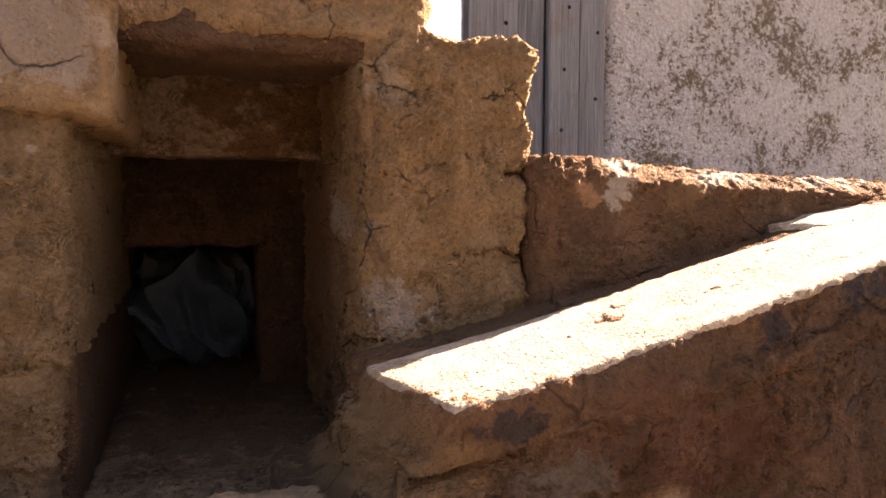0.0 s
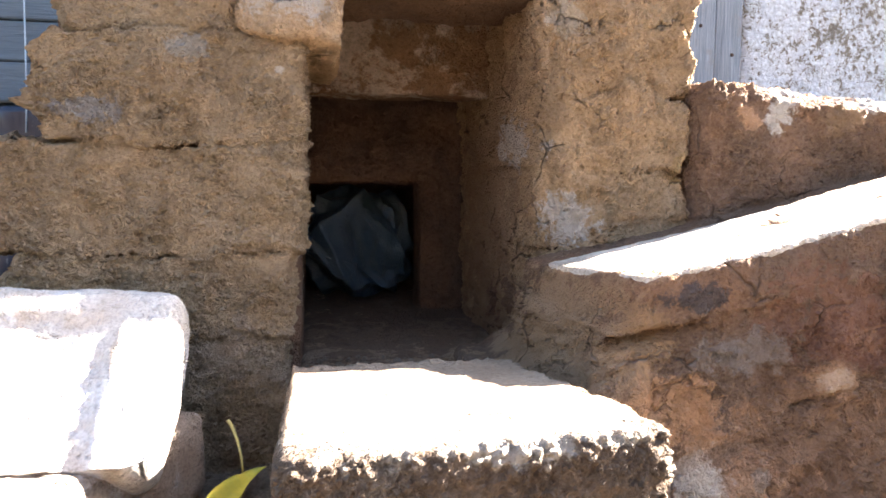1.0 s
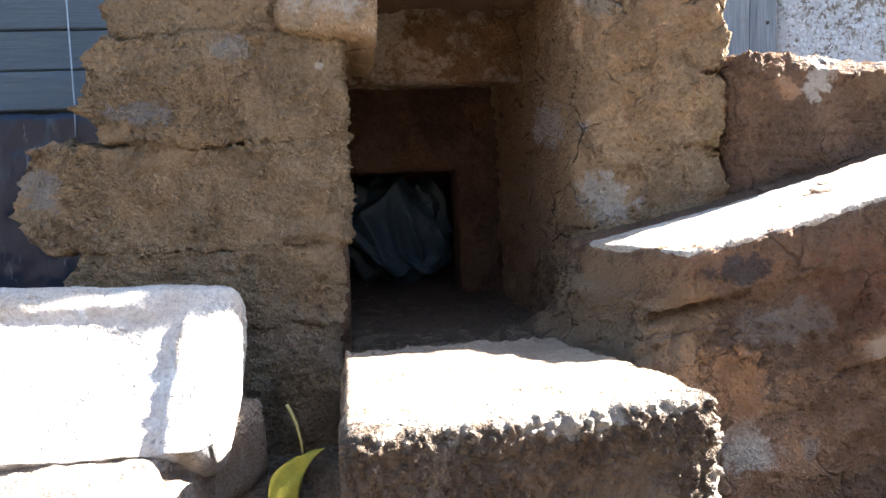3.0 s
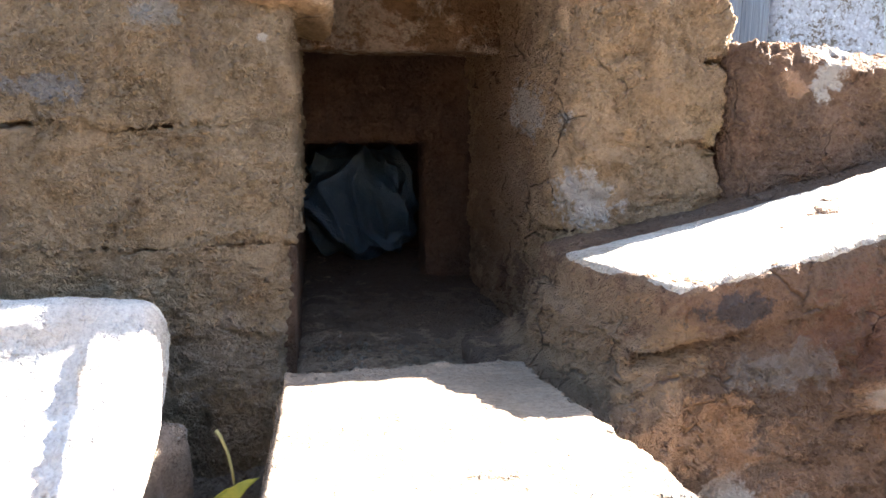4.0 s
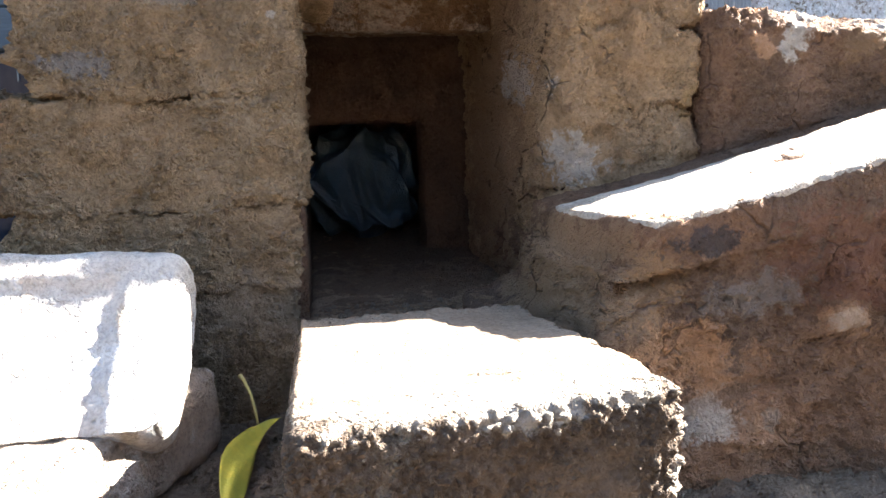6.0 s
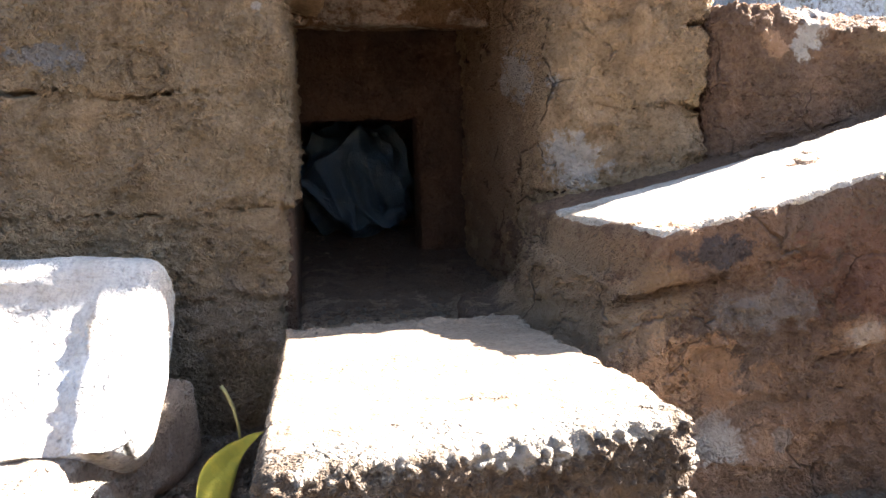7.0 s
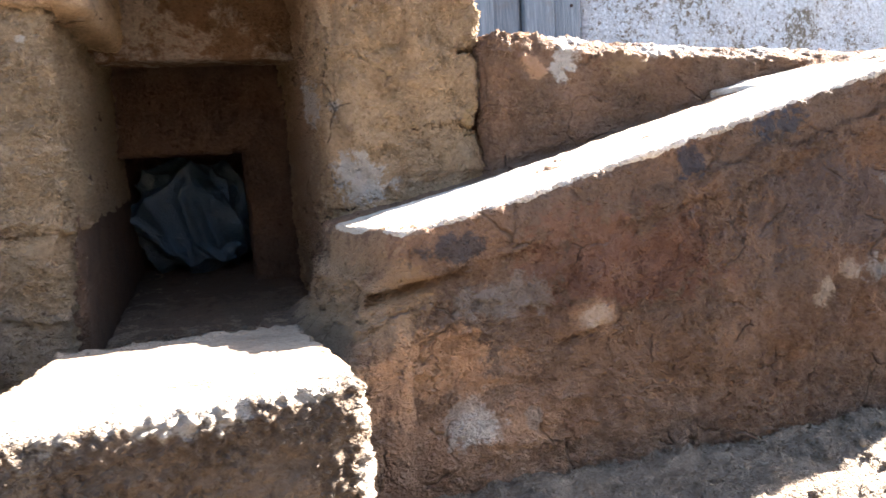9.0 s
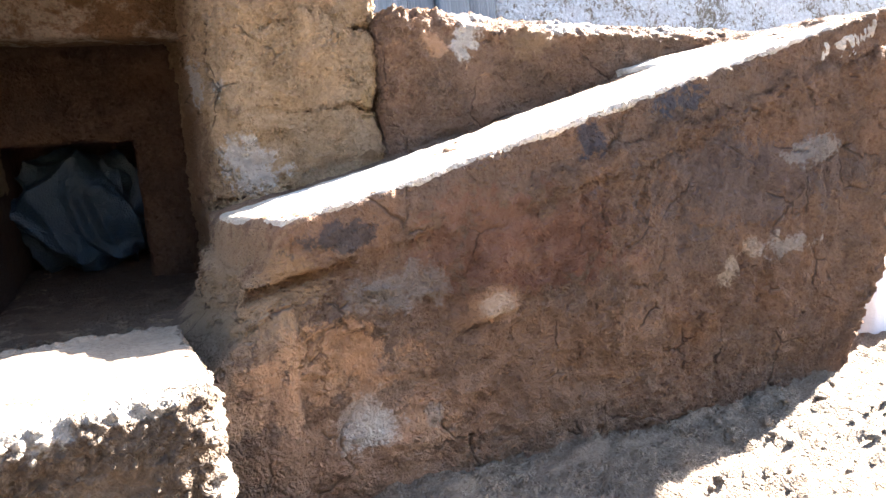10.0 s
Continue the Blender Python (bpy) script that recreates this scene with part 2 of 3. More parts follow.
M_STAINED = mud("earth_stained_brick", (0.40, 0.315, 0.245), (0.38, 0.28, 0.20), (0.27, 0.205, 0.155), (0.56, 0.51, 0.45), 0.56, 0.0012, shift=7.1, grit=0.4, pits=0.6)
# dark for the shaded face; pale spots paint sun on top edge and right
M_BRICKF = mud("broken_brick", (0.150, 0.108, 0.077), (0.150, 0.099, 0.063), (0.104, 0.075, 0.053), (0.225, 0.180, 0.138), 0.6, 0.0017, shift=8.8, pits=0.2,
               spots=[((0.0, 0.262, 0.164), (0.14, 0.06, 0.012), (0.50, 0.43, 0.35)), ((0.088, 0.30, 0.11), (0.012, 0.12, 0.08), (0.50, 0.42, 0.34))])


# ---------------------------------------------------------------- shaping
def mesh_of(verts, faces, smooth=True):
    me = bpy.data.meshes.new("m")
    me.from_pydata(verts, [], faces)
    me.update()
    if smooth:
        me.polygons.foreach_set("use_smooth", [True] * len(me.polygons))
    return me


def thing(name, label, category, group="", kind="", at=(0, 0, 0)):
    ob = new(name)
    ob.location = at
    return tagged(ob, label, category, group, kind)


def part(name, me, material, parent=None, label=""):
    """One mesh as ONE object under a thing; its vertices are given in the world's metres."""
    ob = new(name, me)
    if isinstance(me, bpy.types.Mesh) and not me.materials:
        me.materials.append(material)
    if parent is not None:
        ob.parent = parent
        ob.matrix_parent_inverse = Matrix.Translation(parent.location).inverted()
    if label:
        ob["label"] = label
    return ob


def lattice(nx, ny, nz):
    """The surface of a box of unit size as a grid: points in 0..1 and quads."""
    idx, pts, faces = {}, [], []

    def at(i, j, k):
        if (i, j, k) not in idx:
            idx[(i, j, k)] = len(pts)
            pts.append((i / nx, j / ny, k / nz))
        return idx[(i, j, k)]
    for i in range(nx):
        for j in range(ny):
            faces.append((at(i, j, 0), at(i, j + 1, 0), at(i + 1, j + 1, 0), at(i + 1, j, 0)))
            faces.append((at(i, j, nz), at(i + 1, j, nz), at(i + 1, j + 1, nz), at(i, j + 1, nz)))
    for i in range(nx):
        for k in range(nz):
            faces.append((at(i, 0, k), at(i + 1, 0, k), at(i + 1, 0, k + 1), at(i, 0, k + 1)))
            faces.append((at(i, ny, k), at(i, ny, k + 1), at(i + 1, ny, k + 1), at(i + 1, ny, k)))
    for j in range(ny):
        for k in range(nz):
            faces.append((at(0, j, k), at(0, j, k + 1), at(0, j + 1, k + 1), at(0, j + 1, k)))
            faces.append((at(nx, j, k), at(nx, j + 1, k), at(nx, j + 1, k + 1), at(nx, j, k + 1)))
    return pts, faces


def lump(box, res=0.005, r=0.008, rough=0.003, fine=0.0012, seed=0.0, shape=None, coarse=18.0, crumb=0.0):
    """A rounded block with an uneven, hand-made surface: swells, smears and, by crumb, loose grit. res: metres, or three of them.
    shape(p, n): a last change of each point."""
    x0, x1, y0, y1, z0, z1 = box
    size = Vector((x1 - x0, y1 - y0, z1 - z0))
    res = res if isinstance(res, tuple) else (res, res, res)
    pts, faces = lattice(*[max(2, round(s / q)) for s, q in zip(size, res)])
    r = min(r, min(size) * 0.49)
    ax, bx, ay, by, az, bz = x0 + r, x1 - r, y0 + r, y1 - r, z0 + r, z1 - r
    out = []
    off = Vector((seed * 3.7, seed * 1.9, seed * 5.3))
    for u in pts:
        p = Vector((x0 + u[0] * size.x, y0 + u[1] * size.y, z0 + u[2] * size.z))
        q = Vector((min(max(p.x, ax), bx), min(max(p.y, ay), by), min(max(p.z, az), bz)))
        n = (p - q).normalized()
        p = q + n * r
        k = p + off
        h = rough * noise.fractal(k * coarse, 0.9, 2.1, 3)
        if fine:
            h += fine * noise.fractal(k * 75, 0.7, 2.2, 4)
        if crumb:
            g = noise.noise(k * 210 + Vector((0, 0, 3)))
            where = max(0.0, min(1.0, 0.75 + 3.0 * noise.noise(k * 26 + Vector((7, 0, 0)))))
            ridge = max(0.0, 1 - 2.6 * abs(noise.noise((k + 0.0035 * noise.noise_vector(k * 80)) * 150)))
            h += crumb * (where * (0.85 * ridge * ridge + 1.5 * max(0.0, g - 0.15)) - (1.1 - where) * 0.9 * max(0.0, -g - 0.12))
        p = p + n * h
        if shape:
            p = shape(p, n)
        out.append(p)
    return mesh_of(out, faces)


def board(x0, x1, y0, y1, z0, z1, bevel=0.0025):
    """A sawn board with eased edges."""
    bm = bmesh.new()
    bmesh.ops.create_cube(bm, size=1.0)
    for v in bm.verts:
        v.co = Vector(((x0 + x1) / 2 + v.co.x * (x1 - x0), (y0 + y1) / 2 + v.co.y * (y1 - y0), (z0 + z1) / 2 + v.co.z * (z1 - z0)))
    bmesh.ops.bevel(bm, geom=list(bm.edges), offset=bevel, segments=1, affect="EDGES")
    me = bpy.data.meshes.new("m")
    bm.to_mesh(me)
    bm.free()
    return me


def ledge_z(x, y):
    lift = 0.0035 * max(0.0, min(1.0, (0.24 - x) / 0.08)) * max(0.0, min(1.0, (0.50 - y) / 0.09))
    return 0.1688 + 0.247 * x + lift


# ---------------------------------------------------------------- ground
def ground_height(x, y):
    d = math.hypot(x - 0.1, y - 0.4)
    w = max(0.0, 1 - d / 3)
    lift = 0.02 * max(0.0, min(1.0, (0.2 - x) / 0.2))
    return 0.008 + lift + w * (0.010 * noise.fractal(Vector((x * 9, y * 9, 2)), 0.9, 2, 3) + 0.0065 * noise.fractal(Vector((x * 55, y * 95, 5)), 0.5, 2.1, 4))


def ground():
    ax = [-0.6 + i * 0.005 for i in range(336)]
    ay = [-0.3 + i * 0.005 for i in range(189)]
    far = [0.05, 0.15, 0.4, 1, 3, 10, 40, 200, 1500]
    ax = [ax[0] - f for f in reversed(far)] + ax + [ax[-1] + f for f in far]
    ay = [ay[0] - f for f in reversed(far)] + ay + [ay[-1] + f for f in far]
    v = [(x, y, ground_height(x, y)) for y in ay for x in ax]
    n = len(ax)
    f = [(j * n + i, j * n + i + 1, (j + 1) * n + i + 1, (j + 1) * n + i) for j in range(len(ay) - 1) for i in range(n - 1)]
    ob = part("ground", mesh_of(v, f), M_GROUND)
    tagged(ob, "dry brown earth with crumbs and clods", "ground", kind="structure")


ground()


# ---------------------------------------------------------------- the stove of mud bricks
def stove():
    st = thing("mud_brick_stove", "hand-built mud brick stove with an open dark firebox", "stove", at=(0.03, 0.75, 0.0))

    def left(p, n):
        # the face comes forward a little towards its outer end, and its joints are smeared over
        p = p + Vector((0, -0.10 * max(0, -0.1 - p.x) * (1 if p.y < 0.7 else 0), 0))
        if p.z > 0.05:
            p.z += 0.006 * noise.noise(Vector((p.x * 16, p.z * 6, 1))) + 0.003 * noise.noise(Vector((p.x * 60, p.z * 20, 6)))
        if n.x < -0.3:
            p.x += 0.016 * noise.fractal(Vector((p.y * 12, p.z * 34, 4)), 0.7, 2.2, 4)
        if n.x > 0.3 and p.y < 0.66:
            p.x += 0.0045 * noise.fractal(Vector((p.y * 60, p.z * 55, 9)), 0.6, 2.2, 4)
        return p
    courses = [(-0.325, -0.100, 0.0, 0.1450, 0.005), (-0.318, -0.096, 0.1435, 0.2180, 0.004), (-0.352, -0.086, 0.2162, 0.3090, 0.005), (-0.300, -0.084, 0.3072, 0.403, 0.007)]
    part("core", lump((-0.285, -0.11, 0.592, 1.05, 0.0, 0.49), 0.012, 0.01, 0.002, 0, 8), M_SOOT_SHADE, st)
    part("core", lump((0.155, 0.283, 0.610, 1.05, 0.0, 0.465), 0.012, 0.01, 0.002, 0, 9), M_SOOT_SHADE, st)
    def ended(za, zb, much):
        def shape(p, n):
            q = left(p, n)
            e = abs(2 * (p.z - (za + zb) / 2) / (zb - za))
            near_end = max(0.0, min(1.0, (-0.22 - p.x) / 0.06))
            q.x += near_end * much * e ** 2.2
            return q
        return shape
    for k, (xa, xb, za, zb, r) in enumerate(courses):
        part("brick", lump((xa, xb, 0.578 - 0.002 * (k % 2), 1.06, za, zb), (0.0018, 0.007, 0.0018), r, 0.006, 0.0030, k + 1, ended(za, zb, (0.0, 0.006, 0.014, 0.018)[k]), crumb=0.0043), M_LEFT, st)
    part("brick", lump((-0.272, -0.132, 0.582, 1.0, 0.398, 0.50), (0.0026, 0.007, 0.0026), 0.012, 0.006, 0.0026, 6, left, crumb=0.0014), M_LEFT, st)
    part("brick", lump((-0.138, -0.050, 0.566, 0.85, 0.397, 0.492), (0.0026, 0.005, 0.0026), 0.008, 0.004, 0.003, 7,
                       lambda p, n: p + Vector((0, 0, -0.10 * (p.x + 0.09)))), M_PILLAR, st, "pale crumbly brick end")

    PIER_ROUND = 0.034

    def pier(p, n):
        if p.z > 0.18:
            p.z += 0.020 * noise.noise(Vector((p.x * 24, p.z * 8, 2))) + 0.005 * noise.noise(Vector((p.x * 70, p.z * 20, 6)))
        # the edge by the firebox is worn round
        cx, cy = 0.14 + PIER_ROUND, 0.597 + PIER_ROUND
        if p.x < cx and p.y < cy:
            q = Vector((p.x - cx, p.y - cy))
            if q.length > 1e-6:
                q *= max(abs(q.x), abs(q.y)) / q.length
            p.x, p.y = cx + q.x, cy + q.y
        return p
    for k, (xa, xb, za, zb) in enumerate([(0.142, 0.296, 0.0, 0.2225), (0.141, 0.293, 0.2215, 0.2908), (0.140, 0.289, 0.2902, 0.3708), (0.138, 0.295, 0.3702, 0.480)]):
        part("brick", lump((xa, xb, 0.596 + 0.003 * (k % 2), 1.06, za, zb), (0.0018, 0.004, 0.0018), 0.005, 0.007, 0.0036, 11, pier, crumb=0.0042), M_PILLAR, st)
    part("roof_slab", lump((-0.25, 0.204, 0.602, 1.06, 0.472, 0.60), (0.004, 0.008, 0.004), 0.012, 0.007, 0.004, 21, crumb=0.0015), M_PILLAR, st)
    # dark earth on the beam stands for the shade under the roof slab
    part("beam", lump((-0.07, 0.150, 0.607, 0.76, 0.458, 0.496), 0.005, 0.012, 0.006, 0.003, 22), M_SOOT_SHADE, st)
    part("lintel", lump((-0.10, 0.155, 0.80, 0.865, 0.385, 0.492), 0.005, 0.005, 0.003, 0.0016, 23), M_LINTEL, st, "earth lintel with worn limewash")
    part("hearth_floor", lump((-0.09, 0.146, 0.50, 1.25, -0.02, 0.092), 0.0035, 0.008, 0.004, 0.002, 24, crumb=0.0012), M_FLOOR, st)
    part("back_wall", lump((-0.10, 0.155, 0.965, 1.03, 0.279, 0.48), 0.005, 0.005, 0.003, 0.0014, 25), M_SOOT_SHADE, st)
    part("back_jamb", lump((0.078, 0.155, 0.967, 1.03, 0.08, 0.285), 0.005, 0.008, 0.003, 0.0014, 26), M_SOOT_SHADE, st)
    part("lining", lump((-0.11, -0.088, 0.62, 1.25, 0.07, 0.49), 0.008, 0.006, 0.003, 0.001, 27), M_SOOT_SHADE, st)
    part("lining", lump((0.148, 0.17, 0.74, 1.25, 0.07, 0.49), 0.008, 0.006, 0.003, 0.001, 28), M_SOOT_SHADE, st)
    part("flue_back", lump((-0.12, 0.18, 1.20, 1.26, 0.05, 0.50), 0.02, 0.006, 0.003, 0.001, 29), M_SOOT_SHADE, st)
    part("flue_cover", lump((-0.12, 0.18, 1.02, 1.26, 0.47, 0.52), 0.02, 0.006, 0.003, 0.001, 30), M_SOOT_SHADE, st)


stove()


def bench():
    be = thing("earth_bench", "red earth bench with a rising ledge, painted pale where sunlit", "bench", at=(0.4, 0.5, 0.0))

    def flare(p):
        """The end by the firebox: its top edge runs askew, and it spreads towards the floor."""
        k = max(0.0, min(1.0, (0.24 - p.x) / 0.10))
        drop = max(0.0, ledge_z(p.x, p.y) - p.z)
        fade = max(0.0, min(1.0, (0.62 - p.y) / 0.20))
        p.x += k * (-0.20 * (min(p.y, 0.53) - 0.395) * (1 if p.y < 0.60 else 0) - (0.30 * drop + 3.0 * max(0.0, drop - 0.04) ** 2) * fade)
        return p

    def slope(p, n):
        if p.z > 0.1:
            k = (p.z - 0.1) / 0.1
            p.z = 0.1 + k * (ledge_z(p.x, p.y) - 0.03 - 0.1)
        # a hollow under the ledge's lip, deepest by the firebox
        gap = abs(p.z - (ledge_z(p.x, p.y) - 0.045))
        if n.y < -0.5 and gap < 0.016 and p.x < 0.34:
            p.y += 0.005 * (1 - gap / 0.016) * min(1.0, (0.34 - p.x) / 0.12)
        if n.y < -0.5:
            p.y -= 0.0085 * max(0.0, min(1.0, (p.x - 0.26) / 0.09))
        # and a thin deep gap where the lip has come away
        gap = abs(p.z - (ledge_z(p.x, p.y) - 0.043))
        if n.y < -0.5 and gap < 0.006 and p.x < 0.205:
            p.y += 0.026 * (1 - gap / 0.006) ** 0.5 * min(1.0, (0.205 - p.x) / 0.03)
        # a smooth knob where the plaster was patched, hollow beneath
        if n.y < -0.5:
            d = ((p.x - 0.300) / 0.024) ** 2 + ((p.z - 0.136) / 0.019) ** 2
            p.y -= 0.007 * math.exp(-d)
            d = abs(p.z - 0.118 - 0.35 * (p.x - 0.29)) / 0.005
            if d < 1 and abs(p.x - 0.292) < 0.032:
                p.y += 0.014 * (1 - d) * (1 - abs(p.x - 0.292) / 0.032)
            # a ragged seam that climbs to the far end
            d = abs(p.z - (ledge_z(p.x, p.y) - 0.052 + 0.006 * noise.noise(Vector((p.x * 30, 0, 2))))) / 0.003
            if d < 1 and 0.33 < p.x < 0.62:
                p.y += 0.007 * (1 - d) * max(0.0, 0.6 + noise.noise(Vector((p.x * 22, 5, 1))))
        # the far end is worn back at its foot
        if p.x > 0.6 and p.z < 0.1:
            p.x -= 0.7 * (0.1 - p.z) * (p.x - 0.6) / 0.135
        return flare(p)
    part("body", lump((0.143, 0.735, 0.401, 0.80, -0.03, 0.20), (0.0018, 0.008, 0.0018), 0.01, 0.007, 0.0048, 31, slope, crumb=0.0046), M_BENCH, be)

    def tilt(p, n):
        p.z += ledge_z(p.x, p.y) - 0.21
        if n.y < -0.3:
            p.y += 0.002 * noise.fractal(Vector((p.x * 90, p.z * 60, 3)), 0.7, 2, 3)
        return flare(p)
    part("ledge", lump((0.150, 0.735, 0.3985, 0.62, 0.172, 0.2093), (0.0018, 0.005, 0.0018), 0.005, 0.003, 0.0018, 32, tilt, crumb=0.0015), M_BENCH, be, "smoothed red earth ledge, chipped along its edge")
    # the pale colour stops where the upper course's shadow falls
    part("sunlit_strip", lump((0.1515, 0.66, 0.4000, 0.545, 0.2045, 0.2118), (0.003, 0.004, 0.003), 0.003, 0.0012, 0.0008, 35, tilt, crumb=0.0006), M_LEDGE_SUN, be, "strip of the ledge painted pale where the sun falls")

    def upper_tilt(p, n):
        p = tilt(p, n)
        p.z -= 0.07 * max(0.0, p.x - 0.56)
        return p + Vector((0.42 * max(0.0, 0.60 - p.y) * max(0.0, min(1.0, (0.72 - p.x) / 0.12)), 0, 0))
    part("upper_slab", lump((0.553, 0.735, 0.3995, 0.60, 0.20, 0.220), 0.003, 0.004, 0.003, 0.0009, 33, upper_tilt), M_LEDGE_SUN, be, "earth slab on the ledge, painted pale as sunlit")

    def fill(p, n):
        k = max(0.0, min(1.0, p.z / 0.12))
        rise = 0.116 + 0.80 * max(0.0, p.x - 0.090)
        fall = max(0.0, min(1.0, (p.y - 0.27) / 0.13))
        p.z = -0.02 + k * (0.035 + (rise - 0.015) * fall)
        return p
    part("foot", lump((0.062, 0.155, 0.392, 0.64, -0.02, 0.12), 0.0035, 0.012, 0.004, 0.003, 36, fill, crumb=0.0018), M_BENCH, be)

    def top(p, n):
        if p.z > 0.3:
            far = max(0.0, min(1.0, (p.x - 0.36) / 0.07)) * max(0.0, min(1.0, (0.72 - p.y) / 0.1))
            up = max(0.0, p.z - 0.362 + 0.006 * noise.noise(Vector((p.x * 40, 1, 4))))
            p.y += far * (1.9 * up + 0.004 * (up > 0) * noise.fractal(Vector((p.x * 75, p.y * 75, p.z * 75)), 0.5, 2.2, 4))
            p.z += -0.04 * (p.x - 0.29) + 0.0035 * noise.fractal(Vector((p.x * 23, p.y * 31, 1)), 0.6, 2.3, 5)
        return p
    part("upper_course", lump((0.295, 0.98, 0.580, 0.80, 0.0, 0.380), (0.002, 0.004, 0.002), 0.018, 0.004, 0.0030, 34, top, crumb=0.0042), M_BENCH, be)


bench()


# ---------------------------------------------------------------- loose bricks
def turned(at, rz, rx=0, ry=0):
    m = Matrix.Translation(at) @ Euler((radians(rx), radians(ry), radians(rz))).to_matrix().to_4x4()
    return lambda p, n: m @ p


def loose_brick(name, label, size, at, rz, rx=0, ry=0, material=None, seed=0, frog=0.0, rough=0.002, fine=0.001, r=0.01):
    a, b, c = size
    place_it = turned(at, rz, rx, ry)

    def shape(p, n):
        if frog:
            # one lower corner is knocked off
            p.x -= 0.07 * max(0.0, -b / 2 + 0.065 - p.y) * max(0.0, min(1.0, p.x / 0.05))
        if frog and p.z > 0:
            # the foot of the face keeps a crisp edge
            k = max(0.0, min(1.0, (-b / 2 + 0.022 - p.y) / 0.01))
            p.z += k * (c / 2 - p.z)
        if frog and p.z > c / 2 - 0.008:
            wob = 0.004 * noise.noise(Vector((p.y * 45, p.x * 45, 1)))
            e = min((a / 2 - 0.040 - p.x + wob) / 0.012, (b / 2 - 0.026 - p.y + wob) / 0.008, (p.x + a / 2 - 0.03) / 0.02)
            p.z -= frog * max(0.0, min(1.0, e)) + 0.0022 * max(0.0, noise.noise(Vector((p.x * 130, p.y * 130, 4))) - 0.25)
        return place_it(p, n)
    me = lump((-a / 2, a / 2, -b / 2, b / 2, -c / 2, c / 2), 0.004, r, rough, fine, seed, shape)
    ob = part(name, me, material)
    return tagged(ob, label, "brick")


def block():
    """The long block before the firebox: its top falls away towards the hearth, its near face is broken and knobbly."""
    def askew(x, y):
        near = max(0.0, min(1.0, (0.345 - y) / 0.115))
        return near * (0.075 * (x + 0.095) + 11 * max(0.0, x - 0.064) ** 2 + 9 * max(0.0, -0.080 - x) ** 2)

    def shape(p, n):
        k = max(0.0, min(1.0, (p.z - 0.03) / 0.13))
        p.z += k * -0.137 * (p.y - 0.235)
        if n.y < -0.1:
            # crumbly above and in a few broken places below, cut smooth with level streaks between
            worn = p.z - 0.113 + 0.055 * noise.noise(Vector((p.x * 26, 3, p.z * 18))) + 0.016 * noise.noise(Vector((p.x * 85, 5, p.z * 60))) + 0.16 * max(0.0, p.x)
            worn = max(0.0, min(1.0, worn / 0.010))
            low = max(0.0, min(1.0, (noise.noise(Vector((p.x * 32 + 7, 1, p.z * 40))) - 0.18) / 0.08)) * (1.0 if p.z < 0.085 else 0.5)
            k2 = max(worn, 0.85 * low)
            q = p + 0.003 * noise.noise_vector(p * 120)
            knob = max(0.0, 0.7 - noise.voronoi(q * 210)[0][0])
            grit = max(0.0, 0.6 - noise.voronoi(q * 390 + Vector((3, 1, 2)))[0][0])
            streak = 0.0012 * noise.fractal(Vector((p.x * 14, 2, p.z * 190)), 0.6, 2.1, 3)
            d = k2 * (0.0075 * knob + 0.0036 * grit + 0.0036 * noise.noise(p * 60) - 0.0025) + (1 - k2) * (streak + 0.0006 * noise.noise(p * 200))
            p += n * d * max(0.0, min(1.0, (-n.y - 0.1) / 0.5))
            p.y -= 0.006 * max(0.0, 1 - p.z / 0.085)
        p.y += askew(p.x, p.y)
        if n.x > 0.3:
            p.x += 0.004 * noise.fractal(Vector((p.y * 110, p.z * 110, 8)), 0.7, 2.2, 4) - 0.10 * max(0, p.y - 0.40)
        return p
    th = thing("adobe_block", "weathered tan adobe block lying before the firebox", "block", at=(0, 0.37, 0.0))
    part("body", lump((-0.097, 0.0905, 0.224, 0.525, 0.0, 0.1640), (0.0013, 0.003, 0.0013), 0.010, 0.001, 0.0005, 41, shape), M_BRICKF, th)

    def cap(p, n):
        edge = 0.006 * noise.fractal(Vector((p.x * 75, p.y * 75, 2)), 0.6, 2.2, 4)
        if n.y < -0.3:
            p.y += abs(edge) * 1.8
        if n.x > 0.3:
            p.x -= abs(edge)
        p.z -= 0.0035 * max(0.0, min(1.0, (0.275 - p.y) / 0.018))
        p.y += askew(p.x, p.y)
        p.z += -0.137 * (p.y - 0.235)
        # trowel marks and a ridge of crumbs along the hearth
        p.z += 0.0012 * noise.noise(Vector((p.x * 20, p.y * 110, 3)))
        if n.z > 0.5 and p.y > 0.497:
            p.z += 0.004 * max(0.0, noise.fractal(Vector((p.x * 90, p.y * 90, 6)), 0.6, 2.2, 3))
        return p
    # separate layer so the sunlit top can be lighter than the body
    part("sunlit_top", lump((-0.094, 0.0882, 0.2520, 0.520, 0.1590, 0.1662), (0.002, 0.002, 0.003), 0.003, 0.0012, 0.0008, 44, cap, crumb=0.0005), M_BLOCK_SUN, th, "tan top layer, painted lighter for the sun on it")


block()
loose_brick("frogged_brick", "whitish worn brick with a frog, leaning back on another brick", (0.25, 0.140, 0.06), (-0.298, 0.466, 0.136), 1, 47, 3, M_BRICK, 42, 0.0050, 0.0016, 0.0011, 0.017)
loose_brick("loose_brick", "pale worn brick lying flat on the ground", (0.25, 0.115, 0.07), (-0.263, 0.429, 0.063), 66, material=M_STAINED, seed=43, rough=0.004, fine=0.002, r=0.012)


# ---------------------------------------------------------------- backdrop: fences and wall
m, t, b = mat("rough_lime_render", 0.9)
co = place(t)
